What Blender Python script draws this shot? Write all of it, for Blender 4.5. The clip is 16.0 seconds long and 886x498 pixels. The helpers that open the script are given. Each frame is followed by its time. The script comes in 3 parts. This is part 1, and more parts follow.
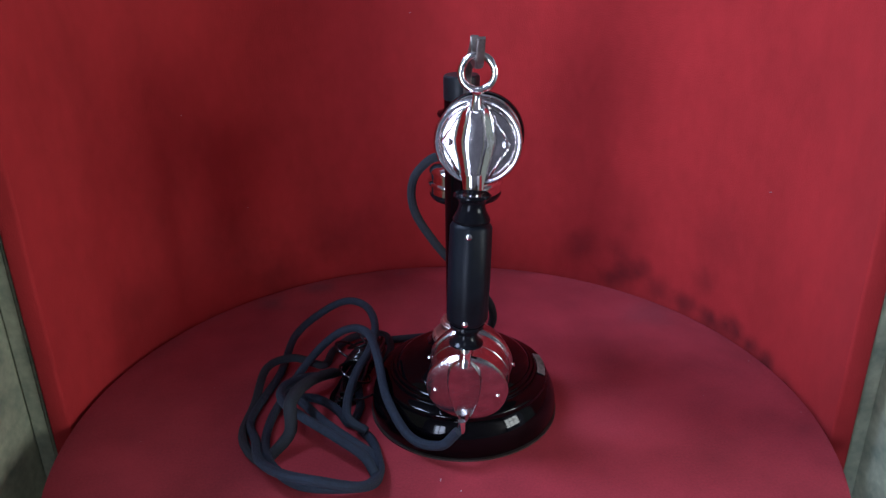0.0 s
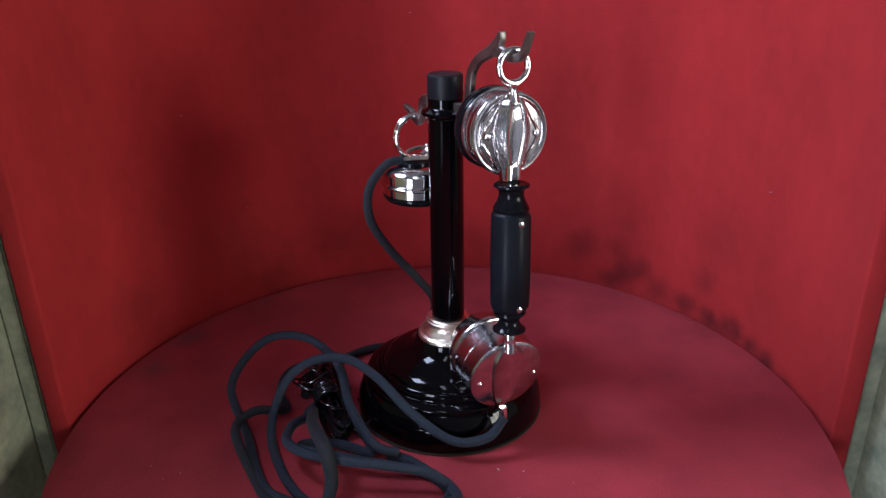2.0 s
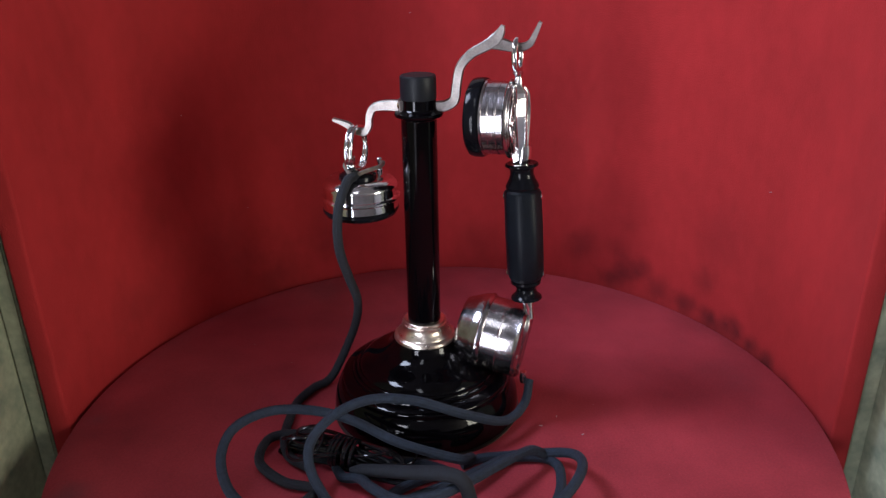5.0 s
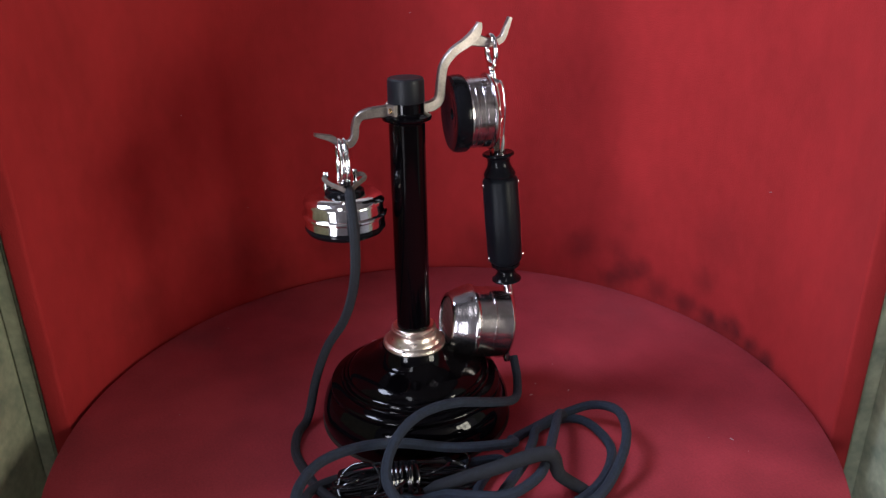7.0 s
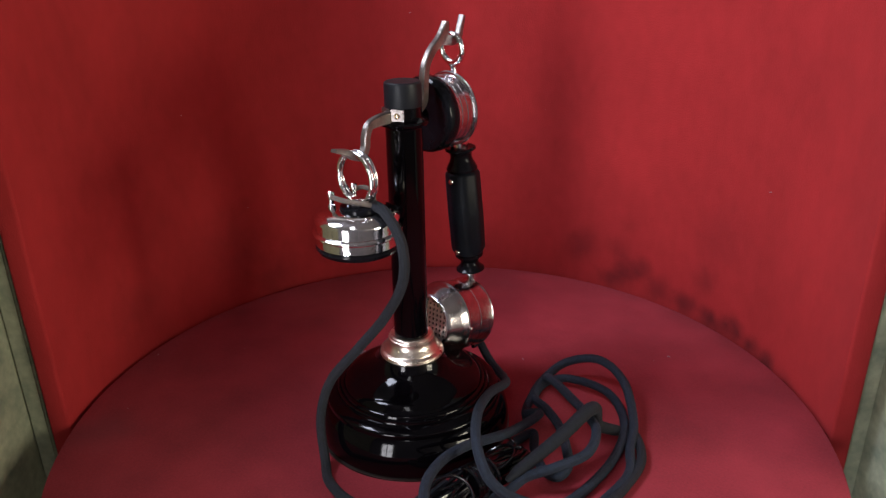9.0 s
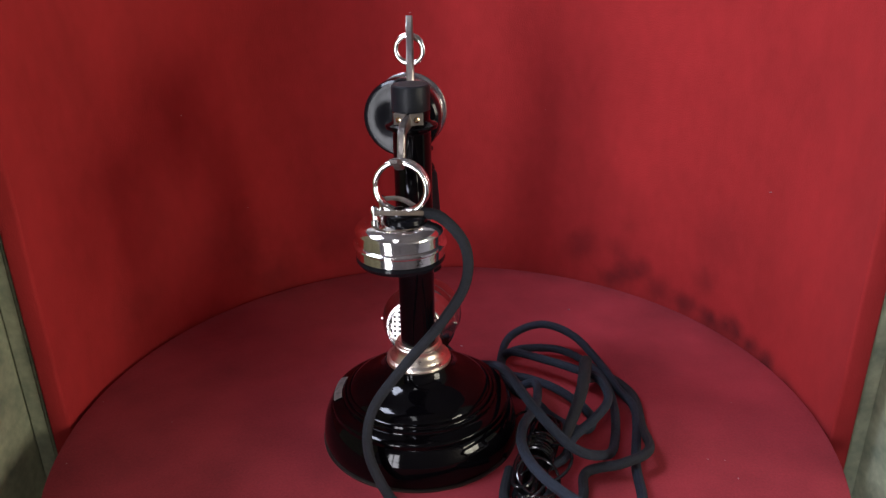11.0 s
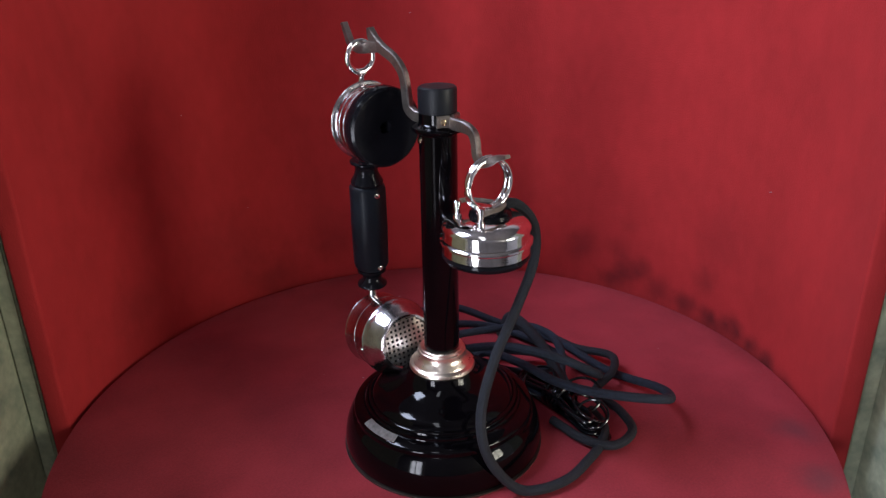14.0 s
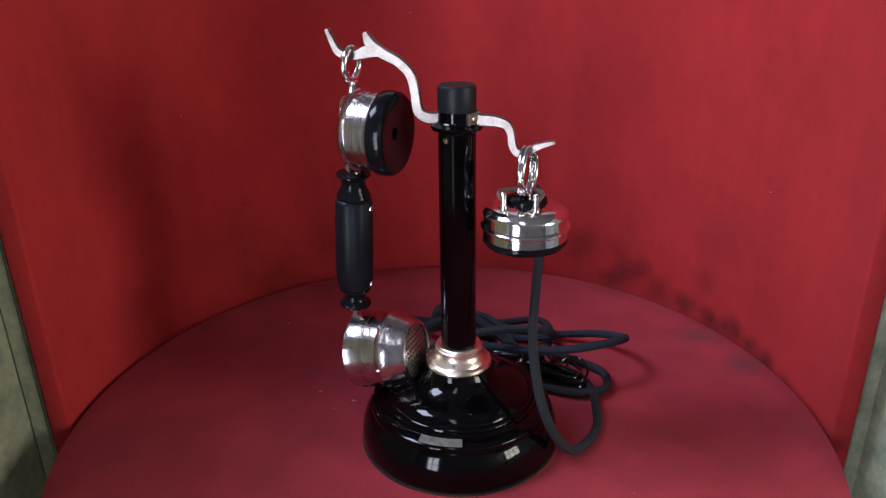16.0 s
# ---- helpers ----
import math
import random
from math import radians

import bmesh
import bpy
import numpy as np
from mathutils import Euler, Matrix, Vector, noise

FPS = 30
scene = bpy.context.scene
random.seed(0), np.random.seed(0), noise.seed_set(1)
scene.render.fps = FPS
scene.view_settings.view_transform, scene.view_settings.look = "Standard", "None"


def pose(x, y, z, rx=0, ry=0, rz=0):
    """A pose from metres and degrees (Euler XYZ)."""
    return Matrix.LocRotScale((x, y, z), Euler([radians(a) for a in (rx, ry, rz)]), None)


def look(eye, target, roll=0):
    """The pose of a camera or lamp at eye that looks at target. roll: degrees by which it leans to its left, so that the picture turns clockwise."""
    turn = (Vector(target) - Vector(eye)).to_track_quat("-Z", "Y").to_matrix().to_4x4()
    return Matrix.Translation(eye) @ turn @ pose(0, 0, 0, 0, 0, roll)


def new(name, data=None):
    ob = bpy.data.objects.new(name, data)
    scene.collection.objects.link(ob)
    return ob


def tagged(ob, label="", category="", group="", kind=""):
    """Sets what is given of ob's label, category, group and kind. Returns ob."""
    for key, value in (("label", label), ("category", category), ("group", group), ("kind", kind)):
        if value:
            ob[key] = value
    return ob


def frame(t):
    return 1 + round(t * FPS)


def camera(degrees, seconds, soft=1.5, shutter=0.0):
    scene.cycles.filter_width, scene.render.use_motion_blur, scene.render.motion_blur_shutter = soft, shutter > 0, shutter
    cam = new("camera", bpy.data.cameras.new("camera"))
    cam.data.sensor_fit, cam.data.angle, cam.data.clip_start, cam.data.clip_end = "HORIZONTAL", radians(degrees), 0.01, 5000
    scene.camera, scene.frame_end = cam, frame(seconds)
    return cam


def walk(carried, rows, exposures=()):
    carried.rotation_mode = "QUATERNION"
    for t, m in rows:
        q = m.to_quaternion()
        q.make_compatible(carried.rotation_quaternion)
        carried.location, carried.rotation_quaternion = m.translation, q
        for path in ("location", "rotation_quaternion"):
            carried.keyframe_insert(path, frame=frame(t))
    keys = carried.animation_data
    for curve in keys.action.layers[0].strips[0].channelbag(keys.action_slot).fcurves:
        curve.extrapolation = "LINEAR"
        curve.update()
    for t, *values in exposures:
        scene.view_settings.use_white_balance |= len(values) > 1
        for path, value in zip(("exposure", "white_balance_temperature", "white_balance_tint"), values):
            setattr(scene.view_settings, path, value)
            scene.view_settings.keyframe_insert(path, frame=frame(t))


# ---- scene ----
cam = camera(61.28, 16.0, soft=1.35)
EYE = Vector((0.0, -0.539, 0.3809))
PITCH, YAW = radians(22.71), radians(0.1975)
AIM = EYE + Vector((math.sin(YAW) * math.cos(PITCH), math.cos(YAW) * math.cos(PITCH), -math.sin(PITCH)))
walk(cam, [(0.0, look(EYE, AIM, -0.94)), (16.0, look(EYE, AIM, -0.94))], exposures=[(0.0, 0.0, 5000, 10), (1.0, 0.0, 5050, 10), (2.0, 0.0, 5450, 10), (4.0, 0.0, 5720, 10),
                                                                              (8.0, 0.0, 5950, 10), (9.0, 0.0, 6180, 10), (12.0, 0.0, 5950, 10), (16.0, 0.0, 5680, 10)])

SPEED = 15.954          # degrees a second that the turntable goes round
DISC_R = 0.316
COLUMN_XY = (0.0177, 0.0181)

# ---- world and lamps ----
world = bpy.data.worlds.new("world")
scene.world = world
world.use_nodes = True
world.node_tree.nodes["Background"].inputs[0].default_value = (0.55, 0.62, 0.75, 1)
world.node_tree.nodes["Background"].inputs[1].default_value = 0.05


def area(name, eye, target, sx, sy, watts, colour):
    lamp = bpy.data.lights.new(name, "AREA")
    lamp.shape, lamp.size, lamp.size_y, lamp.energy, lamp.color = "RECTANGLE", sx, sy, watts, colour
    ob = new(name, lamp)
    ob.matrix_world = look(eye, target)
    return ob


area("ceiling_lamp", (-0.90, -0.03, 1.71), (0.05, 0.0, 0.0), 0.60, 1.10, 56, (0.84, 0.87, 1.0))
area("ceiling_lamp", (-0.25, -1.10, 1.70), (-0.25, -1.10, 0), 0.18, 1.00, 3, (1.0, 0.97, 0.95))
area("window_lamp", (1.87, -1.22, 0.52), (0, -1.22, 0.52), 0.80, 0.80, 38, (1.0, 0.90, 0.68))
area("window_lamp", (-0.90, -1.63, -0.05), (-0.90, 0.0, -0.05), 0.42, 1.50, 35, (0.98, 0.94, 0.95))


# ---- materials ----
def material(name, colour, rough=0.5, metal=0.0, spots=0.15, scale=40.0, fine=400.0, bump=0.0, bump_scale=600.0,
             rough_spots=0.0, sheen=0.0, sheen_rough=0.4, second=None, coat=0.0, shine=0.5, stretch=None):
    m = bpy.data.materials.new(name)
    m.use_nodes = True
    nt = m.node_tree
    b = nt.nodes["Principled BSDF"]
    co = nt.nodes.new("ShaderNodeTexCoord")

    def noise_at(s, detail=4.0):
        n = nt.nodes.new("ShaderNodeTexNoise")
        n.inputs["Scale"].default_value, n.inputs["Detail"].default_value = s, detail
        if stretch:
            mp = nt.nodes.new("ShaderNodeMapping")
            mp.inputs["Scale"].default_value = stretch
            nt.links.new(co.outputs["Object"], mp.inputs["Vector"])
            nt.links.new(mp.outputs[0], n.inputs["Vector"])
        else:
            nt.links.new(co.outputs["Object"], n.inputs["Vector"])
        return n.outputs["Fac"]

    add = nt.nodes.new("ShaderNodeMath")
    add.operation = "MULTIPLY_ADD"
    nt.links.new(noise_at(fine, 2.0), add.inputs[0])
    add.inputs[1].default_value = 0.45
    nt.links.new(noise_at(scale), add.inputs[2])
    ramp = nt.nodes.new("ShaderNodeMapRange")
    ramp.inputs["From Min"].default_value, ramp.inputs["From Max"].default_value = 0.45, 1.0
    nt.links.new(add.outputs[0], ramp.inputs["Value"])
    mix = nt.nodes.new("ShaderNodeMix")
    mix.data_type = "RGBA"
    nt.links.new(ramp.outputs[0], mix.inputs["Factor"])
    dark = second or tuple(c * (1 - 2 * spots) for c in colour)
    light = colour if second else tuple(min(1, c * (1 + spots)) for c in colour)
    mix.inputs["A"].default_value, mix.inputs["B"].default_value = (*dark, 1), (*light, 1)
    nt.links.new(mix.outputs["Result"], b.inputs["Base Color"])
    b.inputs["Metallic"].default_value = metal
    if rough_spots:
        mr = nt.nodes.new("ShaderNodeMapRange")
        mr.inputs["To Min"].default_value, mr.inputs["To Max"].default_value = max(0.02, rough - rough_spots), rough + rough_spots
        nt.links.new(noise_at(scale * 2.3), mr.inputs["Value"])
        nt.links.new(mr.outputs[0], b.inputs["Roughness"])
    else:
        b.inputs["Roughness"].default_value = rough
    b.inputs["Sheen Weight"].default_value, b.inputs["Sheen Roughness"].default_value = sheen, sheen_rough
    b.inputs["Sheen Tint"].default_value = (1.0, 0.55, 0.6, 1)
    b.inputs["Coat Weight"].default_value = coat
    b.inputs["Specular IOR Level"].default_value = shine
    b.inputs["Coat Roughness"].default_value = 0.04
    if bump:
        bp = nt.nodes.new("ShaderNodeBump")
        bp.inputs["Strength"].default_value, bp.inputs["Distance"].default_value = bump, 0.001
        nt.links.new(noise_at(bump_scale, 3.0), bp.inputs["Height"])
        nt.links.new(bp.outputs[0], b.inputs["Normal"])
    return m


def smudge_or_shade(m, places, colour):
    """Soiled or crushed patches, and shade painted as patches: (x, y, z, radius, strength) each, ragged by noise."""
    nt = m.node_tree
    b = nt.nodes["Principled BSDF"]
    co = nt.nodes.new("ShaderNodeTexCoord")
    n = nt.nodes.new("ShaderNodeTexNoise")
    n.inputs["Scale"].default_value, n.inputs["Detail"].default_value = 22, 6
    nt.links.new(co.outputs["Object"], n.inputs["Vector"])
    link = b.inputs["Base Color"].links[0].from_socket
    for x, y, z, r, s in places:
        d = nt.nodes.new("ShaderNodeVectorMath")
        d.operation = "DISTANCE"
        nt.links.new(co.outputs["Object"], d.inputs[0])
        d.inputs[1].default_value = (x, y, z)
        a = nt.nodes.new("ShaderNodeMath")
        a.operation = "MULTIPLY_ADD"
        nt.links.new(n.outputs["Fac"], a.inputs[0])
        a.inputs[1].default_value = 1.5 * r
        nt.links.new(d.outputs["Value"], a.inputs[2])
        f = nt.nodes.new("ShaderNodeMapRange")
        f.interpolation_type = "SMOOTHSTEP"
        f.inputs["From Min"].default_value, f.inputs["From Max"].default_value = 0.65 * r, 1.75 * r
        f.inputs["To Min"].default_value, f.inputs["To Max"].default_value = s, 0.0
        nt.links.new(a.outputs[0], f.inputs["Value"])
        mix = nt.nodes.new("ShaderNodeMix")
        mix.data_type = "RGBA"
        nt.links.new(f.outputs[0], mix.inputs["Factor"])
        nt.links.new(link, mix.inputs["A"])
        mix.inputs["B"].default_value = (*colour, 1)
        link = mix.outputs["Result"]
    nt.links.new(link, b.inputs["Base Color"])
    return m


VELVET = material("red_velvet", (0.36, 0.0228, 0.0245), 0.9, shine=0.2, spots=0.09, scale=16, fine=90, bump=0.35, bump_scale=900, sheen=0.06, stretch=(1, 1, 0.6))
# soiled right side; patches at negative x paint in shade low on the screen
smudge_or_shade(VELVET, [(0.207, 0.242, 0.020, 0.030, 0.7), (0.196, 0.252, 0.008, 0.022, 0.7), (0.226, 0.225, 0.034, 0.022, 0.55), (0.241, 0.209, 0.012, 0.028, 0.55), (0.262, 0.182, 0.010, 0.022, 0.7), (0.281, 0.151, 0.006, 0.022, 0.9),
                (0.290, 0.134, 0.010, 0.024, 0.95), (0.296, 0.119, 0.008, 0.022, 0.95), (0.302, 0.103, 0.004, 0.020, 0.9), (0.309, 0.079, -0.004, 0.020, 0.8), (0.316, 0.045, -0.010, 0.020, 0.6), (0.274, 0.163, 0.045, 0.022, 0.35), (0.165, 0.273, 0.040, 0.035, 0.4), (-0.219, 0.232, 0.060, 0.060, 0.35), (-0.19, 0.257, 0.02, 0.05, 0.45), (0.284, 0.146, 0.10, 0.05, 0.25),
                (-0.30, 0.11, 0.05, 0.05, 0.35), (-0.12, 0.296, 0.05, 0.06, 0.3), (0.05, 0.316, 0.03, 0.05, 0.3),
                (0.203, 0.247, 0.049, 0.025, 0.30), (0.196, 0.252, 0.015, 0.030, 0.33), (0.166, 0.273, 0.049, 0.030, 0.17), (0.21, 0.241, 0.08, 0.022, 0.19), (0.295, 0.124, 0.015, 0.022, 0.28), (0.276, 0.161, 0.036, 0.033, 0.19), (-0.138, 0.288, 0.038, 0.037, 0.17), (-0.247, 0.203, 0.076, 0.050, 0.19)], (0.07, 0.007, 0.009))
VELVET_TOP = material("red_velvet_top", (0.32, 0.033, 0.046), 0.9, shine=0.2, spots=0.16, scale=17, fine=500, bump=0.35, bump_scale=1200, sheen=0.10)
smudge_or_shade(VELVET_TOP, [(-0.190, 0.220, 0.022, 0.030, 0.5), (-0.145, 0.262, 0.022, 0.030, 0.5), (-0.05, 0.295, 0.022, 0.02, 0.35), (0.22, 0.18, 0.022, 0.04, 0.25), (0.1, -0.25, 0.022, 0.05, 0.2)], (0.085, 0.045, 0.055))
LACQUER = material("black_lacquer", (0.0015, 0.0012, 0.0018), 0.07, spots=0.1, rough_spots=0.03, shine=0.22, bump=0.03, bump_scale=120)
EBONITE = material("black_ebonite", (0.006, 0.006, 0.008), 0.13, spots=0.2, rough_spots=0.05, shine=0.14)
CAP_BLACK = material("matt_black_ebonite", (0.009, 0.010, 0.013), 0.45, spots=0.2, rough_spots=0.08, shine=0.2)
WOOD_BLACK = material("ebonised_wood", (0.0045, 0.006, 0.0095), 0.46, spots=0.25, scale=60, bump=0.1, bump_scale=250, rough_spots=0.08, shine=0.16)
CHROME = material("nickel_plate", (0.84, 0.81, 0.81), 0.10, 1.0, spots=0.10, scale=90, fine=900, rough_spots=0.06, bump=0.09, bump_scale=450)
STEEL = material("bare_steel", (0.27, 0.24, 0.225), 0.40, 1.0, spots=0.2, scale=90, fine=700, rough_spots=0.08, bump=0.08)
BRASS = material("worn_brass", (0.62, 0.47, 0.30), 0.22, 1.0, spots=0.15, rough_spots=0.08)
PLATE = material("dull_plate", (0.34, 0.31, 0.29), 0.6, 0.3, spots=0.2, scale=200)
RIM = material("dull_rim", (0.10, 0.085, 0.075), 0.45, 0.8, spots=0.2)
GRILLE = material("grille_metal", (0.72, 0.68, 0.64), 0.34, 1.0, spots=0.1, rough_spots=0.08)
DARK = material("dark_hole", (0.01, 0.01, 0.01), 0.8)
CORD = material("braided_cord", (0.009, 0.016, 0.031), 0.85, spots=0.25, scale=300, fine=1500, bump=0.6, bump_scale=1500, sheen=0.0)
CORD_DARK = material("dark_braided_cord", (0.0065, 0.0085, 0.0145), 0.85, spots=0.25, scale=300, fine=1500, bump=0.6, bump_scale=1500)
LEAD = material("worn_cloth_lead", (0.13, 0.10, 0.08), 0.7, spots=0.25, scale=200, fine=900, bump=0.4, bump_scale=1500)
HANDSET_PLATE = material("scuffed_nickel_plate", (0.54, 0.505, 0.52), 0.20, 1.0, spots=0.16, scale=120, fine=1100, rough_spots=0.10, bump=0.14, bump_scale=500)
PLATED = material("worn_warm_plate", (0.90, 0.78, 0.67), 0.30, 1.0, spots=0.10, scale=90, fine=900, rough_spots=0.08, bump=0.08, bump_scale=500)
WIRE = material("black_plastic_wire", (0.006, 0.006, 0.008), 0.18, spots=0.2, rough_spots=0.05)
GREEN = material("worn_green_paint", (0.36, 0.37, 0.25), 0.75, second=(0.13, 0.155, 0.11), scale=28, fine=150, bump=0.3, bump_scale=200)
PLASTER = material("pale_plaster", (0.60, 0.59, 0.58), 0.9, scale=4, fine=60)
WHITEWASH = material("whitewash", (0.80, 0.79, 0.80), 0.85, scale=4, fine=60)
DIM_PAINT = material("dark_wall_paint", (0.19, 0.175, 0.185), 0.8, scale=4, fine=60)
FLOOR = material("brown_floor", (0.06, 0.042, 0.03), 0.18, scale=5, fine=70)


# ---- mesh helpers ----
def lathe(profile, seg=64, m=None, smooth=True, bm=None):
    """A solid of revolution about z from (radius, height) pairs."""
    bm = bm or bmesh.new()
    rings = []
    for r, z in profile:
        if r < 1e-6:
            rings.append([bm.verts.new((0, 0, z))])
        else:
            rings.append([bm.verts.new((r * math.cos(2 * math.pi * k / seg), r * math.sin(2 * math.pi * k / seg), z)) for k in range(seg)])
    made = [v for ring in rings for v in ring]
    for a, b in zip(rings, rings[1:]):
        for k in range(seg):
            j = (k + 1) % seg
            if len(a) == 1 and len(b) == 1:
                continue
            if len(a) == 1:
                f = bm.faces.new((a[0], b[k], b[j]))
            elif len(b) == 1:
                f = bm.faces.new((a[k], a[j], b[0]))
            else:
                f = bm.faces.new((a[k], a[j], b[j], b[k]))
            f.smooth = smooth
    if m is not None:
        bmesh.ops.transform(bm, matrix=m, verts=made)
    return bm


def smooth_path(points, n=8, closed=False):
    """Catmull-Rom points through the given ones."""
    p = [Vector(q) for q in points]
    if closed:
        p = [p[-1]] + p + [p[0], p[1]]
    else:
        p = [2 * p[0] - p[1]] + p + [2 * p[-1] - p[-2]]
    out = []
    for a, b, c, d in zip(p, p[1:], p[2:], p[3:]):
        for k in range(n):
            t = k / n
            out.append(0.5 * ((2 * b) + (c - a) * t + (2 * a - 5 * b + 4 * c - d) * t * t + (3 * b - a - 3 * c + d) * t ** 3))
    if not closed:
        out.append(p[-2])
    return out


def tube(points, r, seg=10, closed=False, bm=None, ribs=0.0):
    """A round rod along the points; ribs: relief of a braid, as a share of the radius."""
    bm = bm or bmesh.new()
    n = len(points)
    t0 = (points[1] - points[0]).normalized()
    nor = t0.orthogonal().normalized()
    rings = []
    for i in range(n):
        a = points[i - 1] if i or closed else points[0]
        b = points[(i + 1) % n] if i < n - 1 or closed else points[-1]
        t = (b - a).normalized()
        nor = (nor - t * nor.dot(t)).normalized()
        bi = t.cross(nor)
        rr = r(i / (n - 1)) if callable(r) else r
        if ribs:
            rr *= 1 + ribs * (i % 2)
        rings.append([bm.verts.new(points[i] + (nor * math.cos(2 * math.pi * k / seg) + bi * math.sin(2 * math.pi * k / seg)) * rr) for k in range(seg)])
    pairs = list(zip(rings, rings[1:])) + ([(rings[-1], rings[0])] if closed else [])
    for a, b in pairs:
        shift = 0
        if closed and b is rings[0]:
            shift = min(range(seg), key=lambda s: (a[0].co - b[s].co).length)
        for k in range(seg):
            bm.faces.new((a[k], a[(k + 1) % seg], b[(k + 1 + shift) % seg], b[(k + shift) % seg])).smooth = True
    if not closed:
        bm.faces.new(list(reversed(rings[0])))
        bm.faces.new(rings[-1])
    return bm


def ring_path(c, r, axis, n=40, squash=1.0):
    q = Vector(axis).to_track_quat("Z", "Y").to_matrix()
    return [Vector(c) + q @ Vector((r * math.cos(2 * math.pi * k / n), r * squash * math.sin(2 * math.pi * k / n), 0)) for k in range(n)]


def plate(outline, y0, y1, bevel=0.0, bm=None, m=None):
    """A flat outline in (x, z) given thickness from y0 to y1."""
    bm = bm or bmesh.new()
    a = [bm.verts.new((x, y0, z)) for x, z in outline]
    b = [bm.verts.new((x, y1, z)) for x, z in outline]
    bm.faces.new(a)
    bm.faces.new(list(reversed(b)))
    n = len(a)
    for k in range(n):
        bm.faces.new((a[k], b[k], b[(k + 1) % n], a[(k + 1) % n]))
    bmesh.ops.recalc_face_normals(bm, faces=bm.faces)
    if bevel:
        edges = [e for e in bm.edges if abs(e.verts[0].co.y - e.verts[1].co.y) < 1e-7]
        bmesh.ops.bevel(bm, geom=edges, offset=bevel, segments=2, affect="EDGES", clamp_overlap=True)
    if m is not None:
        bmesh.ops.transform(bm, matrix=m, verts=bm.verts)
    return bm


def box(x0, x1, y0, y1, z0, z1, bevel=0.0, bm=None):
    bm = bm or bmesh.new()
    got = bmesh.ops.create_cube(bm, size=1.0)["verts"]
    for v in got:
        v.co = Vector(((x0 + x1) / 2 + v.co.x * (x1 - x0), (y0 + y1) / 2 + v.co.y * (y1 - y0), (z0 + z1) / 2 + v.co.z * (z1 - z0)))
    if bevel:
        edges = list({e for v in got for e in v.link_edges})
        bmesh.ops.bevel(bm, geom=edges, offset=bevel, segments=2, affect="EDGES")
    return bm


def mesh_of(name, bm, mat):
    bmesh.ops.recalc_face_normals(bm, faces=bm.faces)
    for e in bm.edges:
        if len(e.link_faces) == 2 and e.calc_face_angle(0) > 0.55:
            e.smooth = False
    me = bpy.data.meshes.new(name)
    bm.to_mesh(me)
    bm.free()
    me.materials.append(mat)
    return me


def solo(name, bm, mat, label="", category="", kind="", group=""):
    return tagged(new(name, mesh_of(name, bm, mat)), label, category, group, kind)


def part(name, bm, mat, parent, label=""):
    ob = new(name, mesh_of(name, bm, mat))
    ob.parent = parent
    return tagged(ob, label)


def thing(name, label, category, m, group=""):
    ob = new(name)
    ob.empty_display_size = 0.02
    ob.matrix_world = m
    return tagged(ob, label, category, group)


# ---- setting ----
FLOOR_Z, CEIL_Z = -0.85, 1.75
X0, X1, Y0, Y1 = -1.9, 1.9, -1.66, 1.2
solo("floor", box(X0, X1, Y0, Y1, FLOOR_Z - 0.1, FLOOR_Z), FLOOR, "brown worn floor of the room", kind="structure")
solo("ceiling", box(X0, X1, Y0, Y1, CEIL_Z, CEIL_Z + 0.1), DIM_PAINT, "dull grey plaster ceiling", kind="structure")
solo("wall_north", box(X0, X1, Y1, Y1 + 0.1, FLOOR_Z, CEIL_Z), PLASTER, "plain pale plaster wall", kind="structure")
solo("wall_south", box(X0, X1, Y0 - 0.1, Y0, FLOOR_Z, CEIL_Z), DIM_PAINT, "plain dark painted wall", kind="structure")
solo("wall_west", box(X0 - 0.1, X0, Y0, Y1, FLOOR_Z, CEIL_Z), PLASTER, "plain pale plaster wall", kind="structure")
solo("wall_east", box(X1, X1 + 0.1, Y0, Y1, FLOOR_Z, CEIL_Z), WHITEWASH, "plain whitewashed wall", kind="structure")


def window_frame(name, m, w, h, cols, rows):
    """A painted frame with glazing bars, standing just before the daylight; width along x, height along z."""
    ob = new(name)
    ob.matrix_world = m
    tagged(ob, "painted window frame with glazing bars", kind="structure")
    for x0, x1, z0, z1 in ((-w / 2 - 0.05, -w / 2, -h / 2, h / 2), (w / 2, w / 2 + 0.05, -h / 2, h / 2), (-w / 2 - 0.05, w / 2 + 0.05, h / 2, h / 2 + 0.05), (-w / 2 - 0.05, w / 2 + 0.05, -h / 2 - 0.05, -h / 2)):
        part("window_frame", box(x0, x1, -0.03, 0.02, z0, z1, 0.004), PLASTER, ob)
    for k in range(1, cols):
        x = -w / 2 + w * k / cols
        part("glazing_bar", box(x - 0.014, x + 0.014, -0.02, 0.01, -h / 2, h / 2, 0.003), PLASTER, ob)
    for k in range(1, rows):
        z = -h / 2 + h * k / rows
        part("glazing_bar", box(-w / 2, w / 2, -0.018, 0.008, z - 0.014, z + 0.014, 0.003), PLASTER, ob)
    return ob


window_frame("window_1", pose(1.84, -1.22, 0.52, 0, 0, 90), 0.76, 0.80, 3, 2)
window_frame("window_2", pose(-0.90, -1.60, -0.05, 0, 0, 0), 0.44, 1.52, 2, 3)


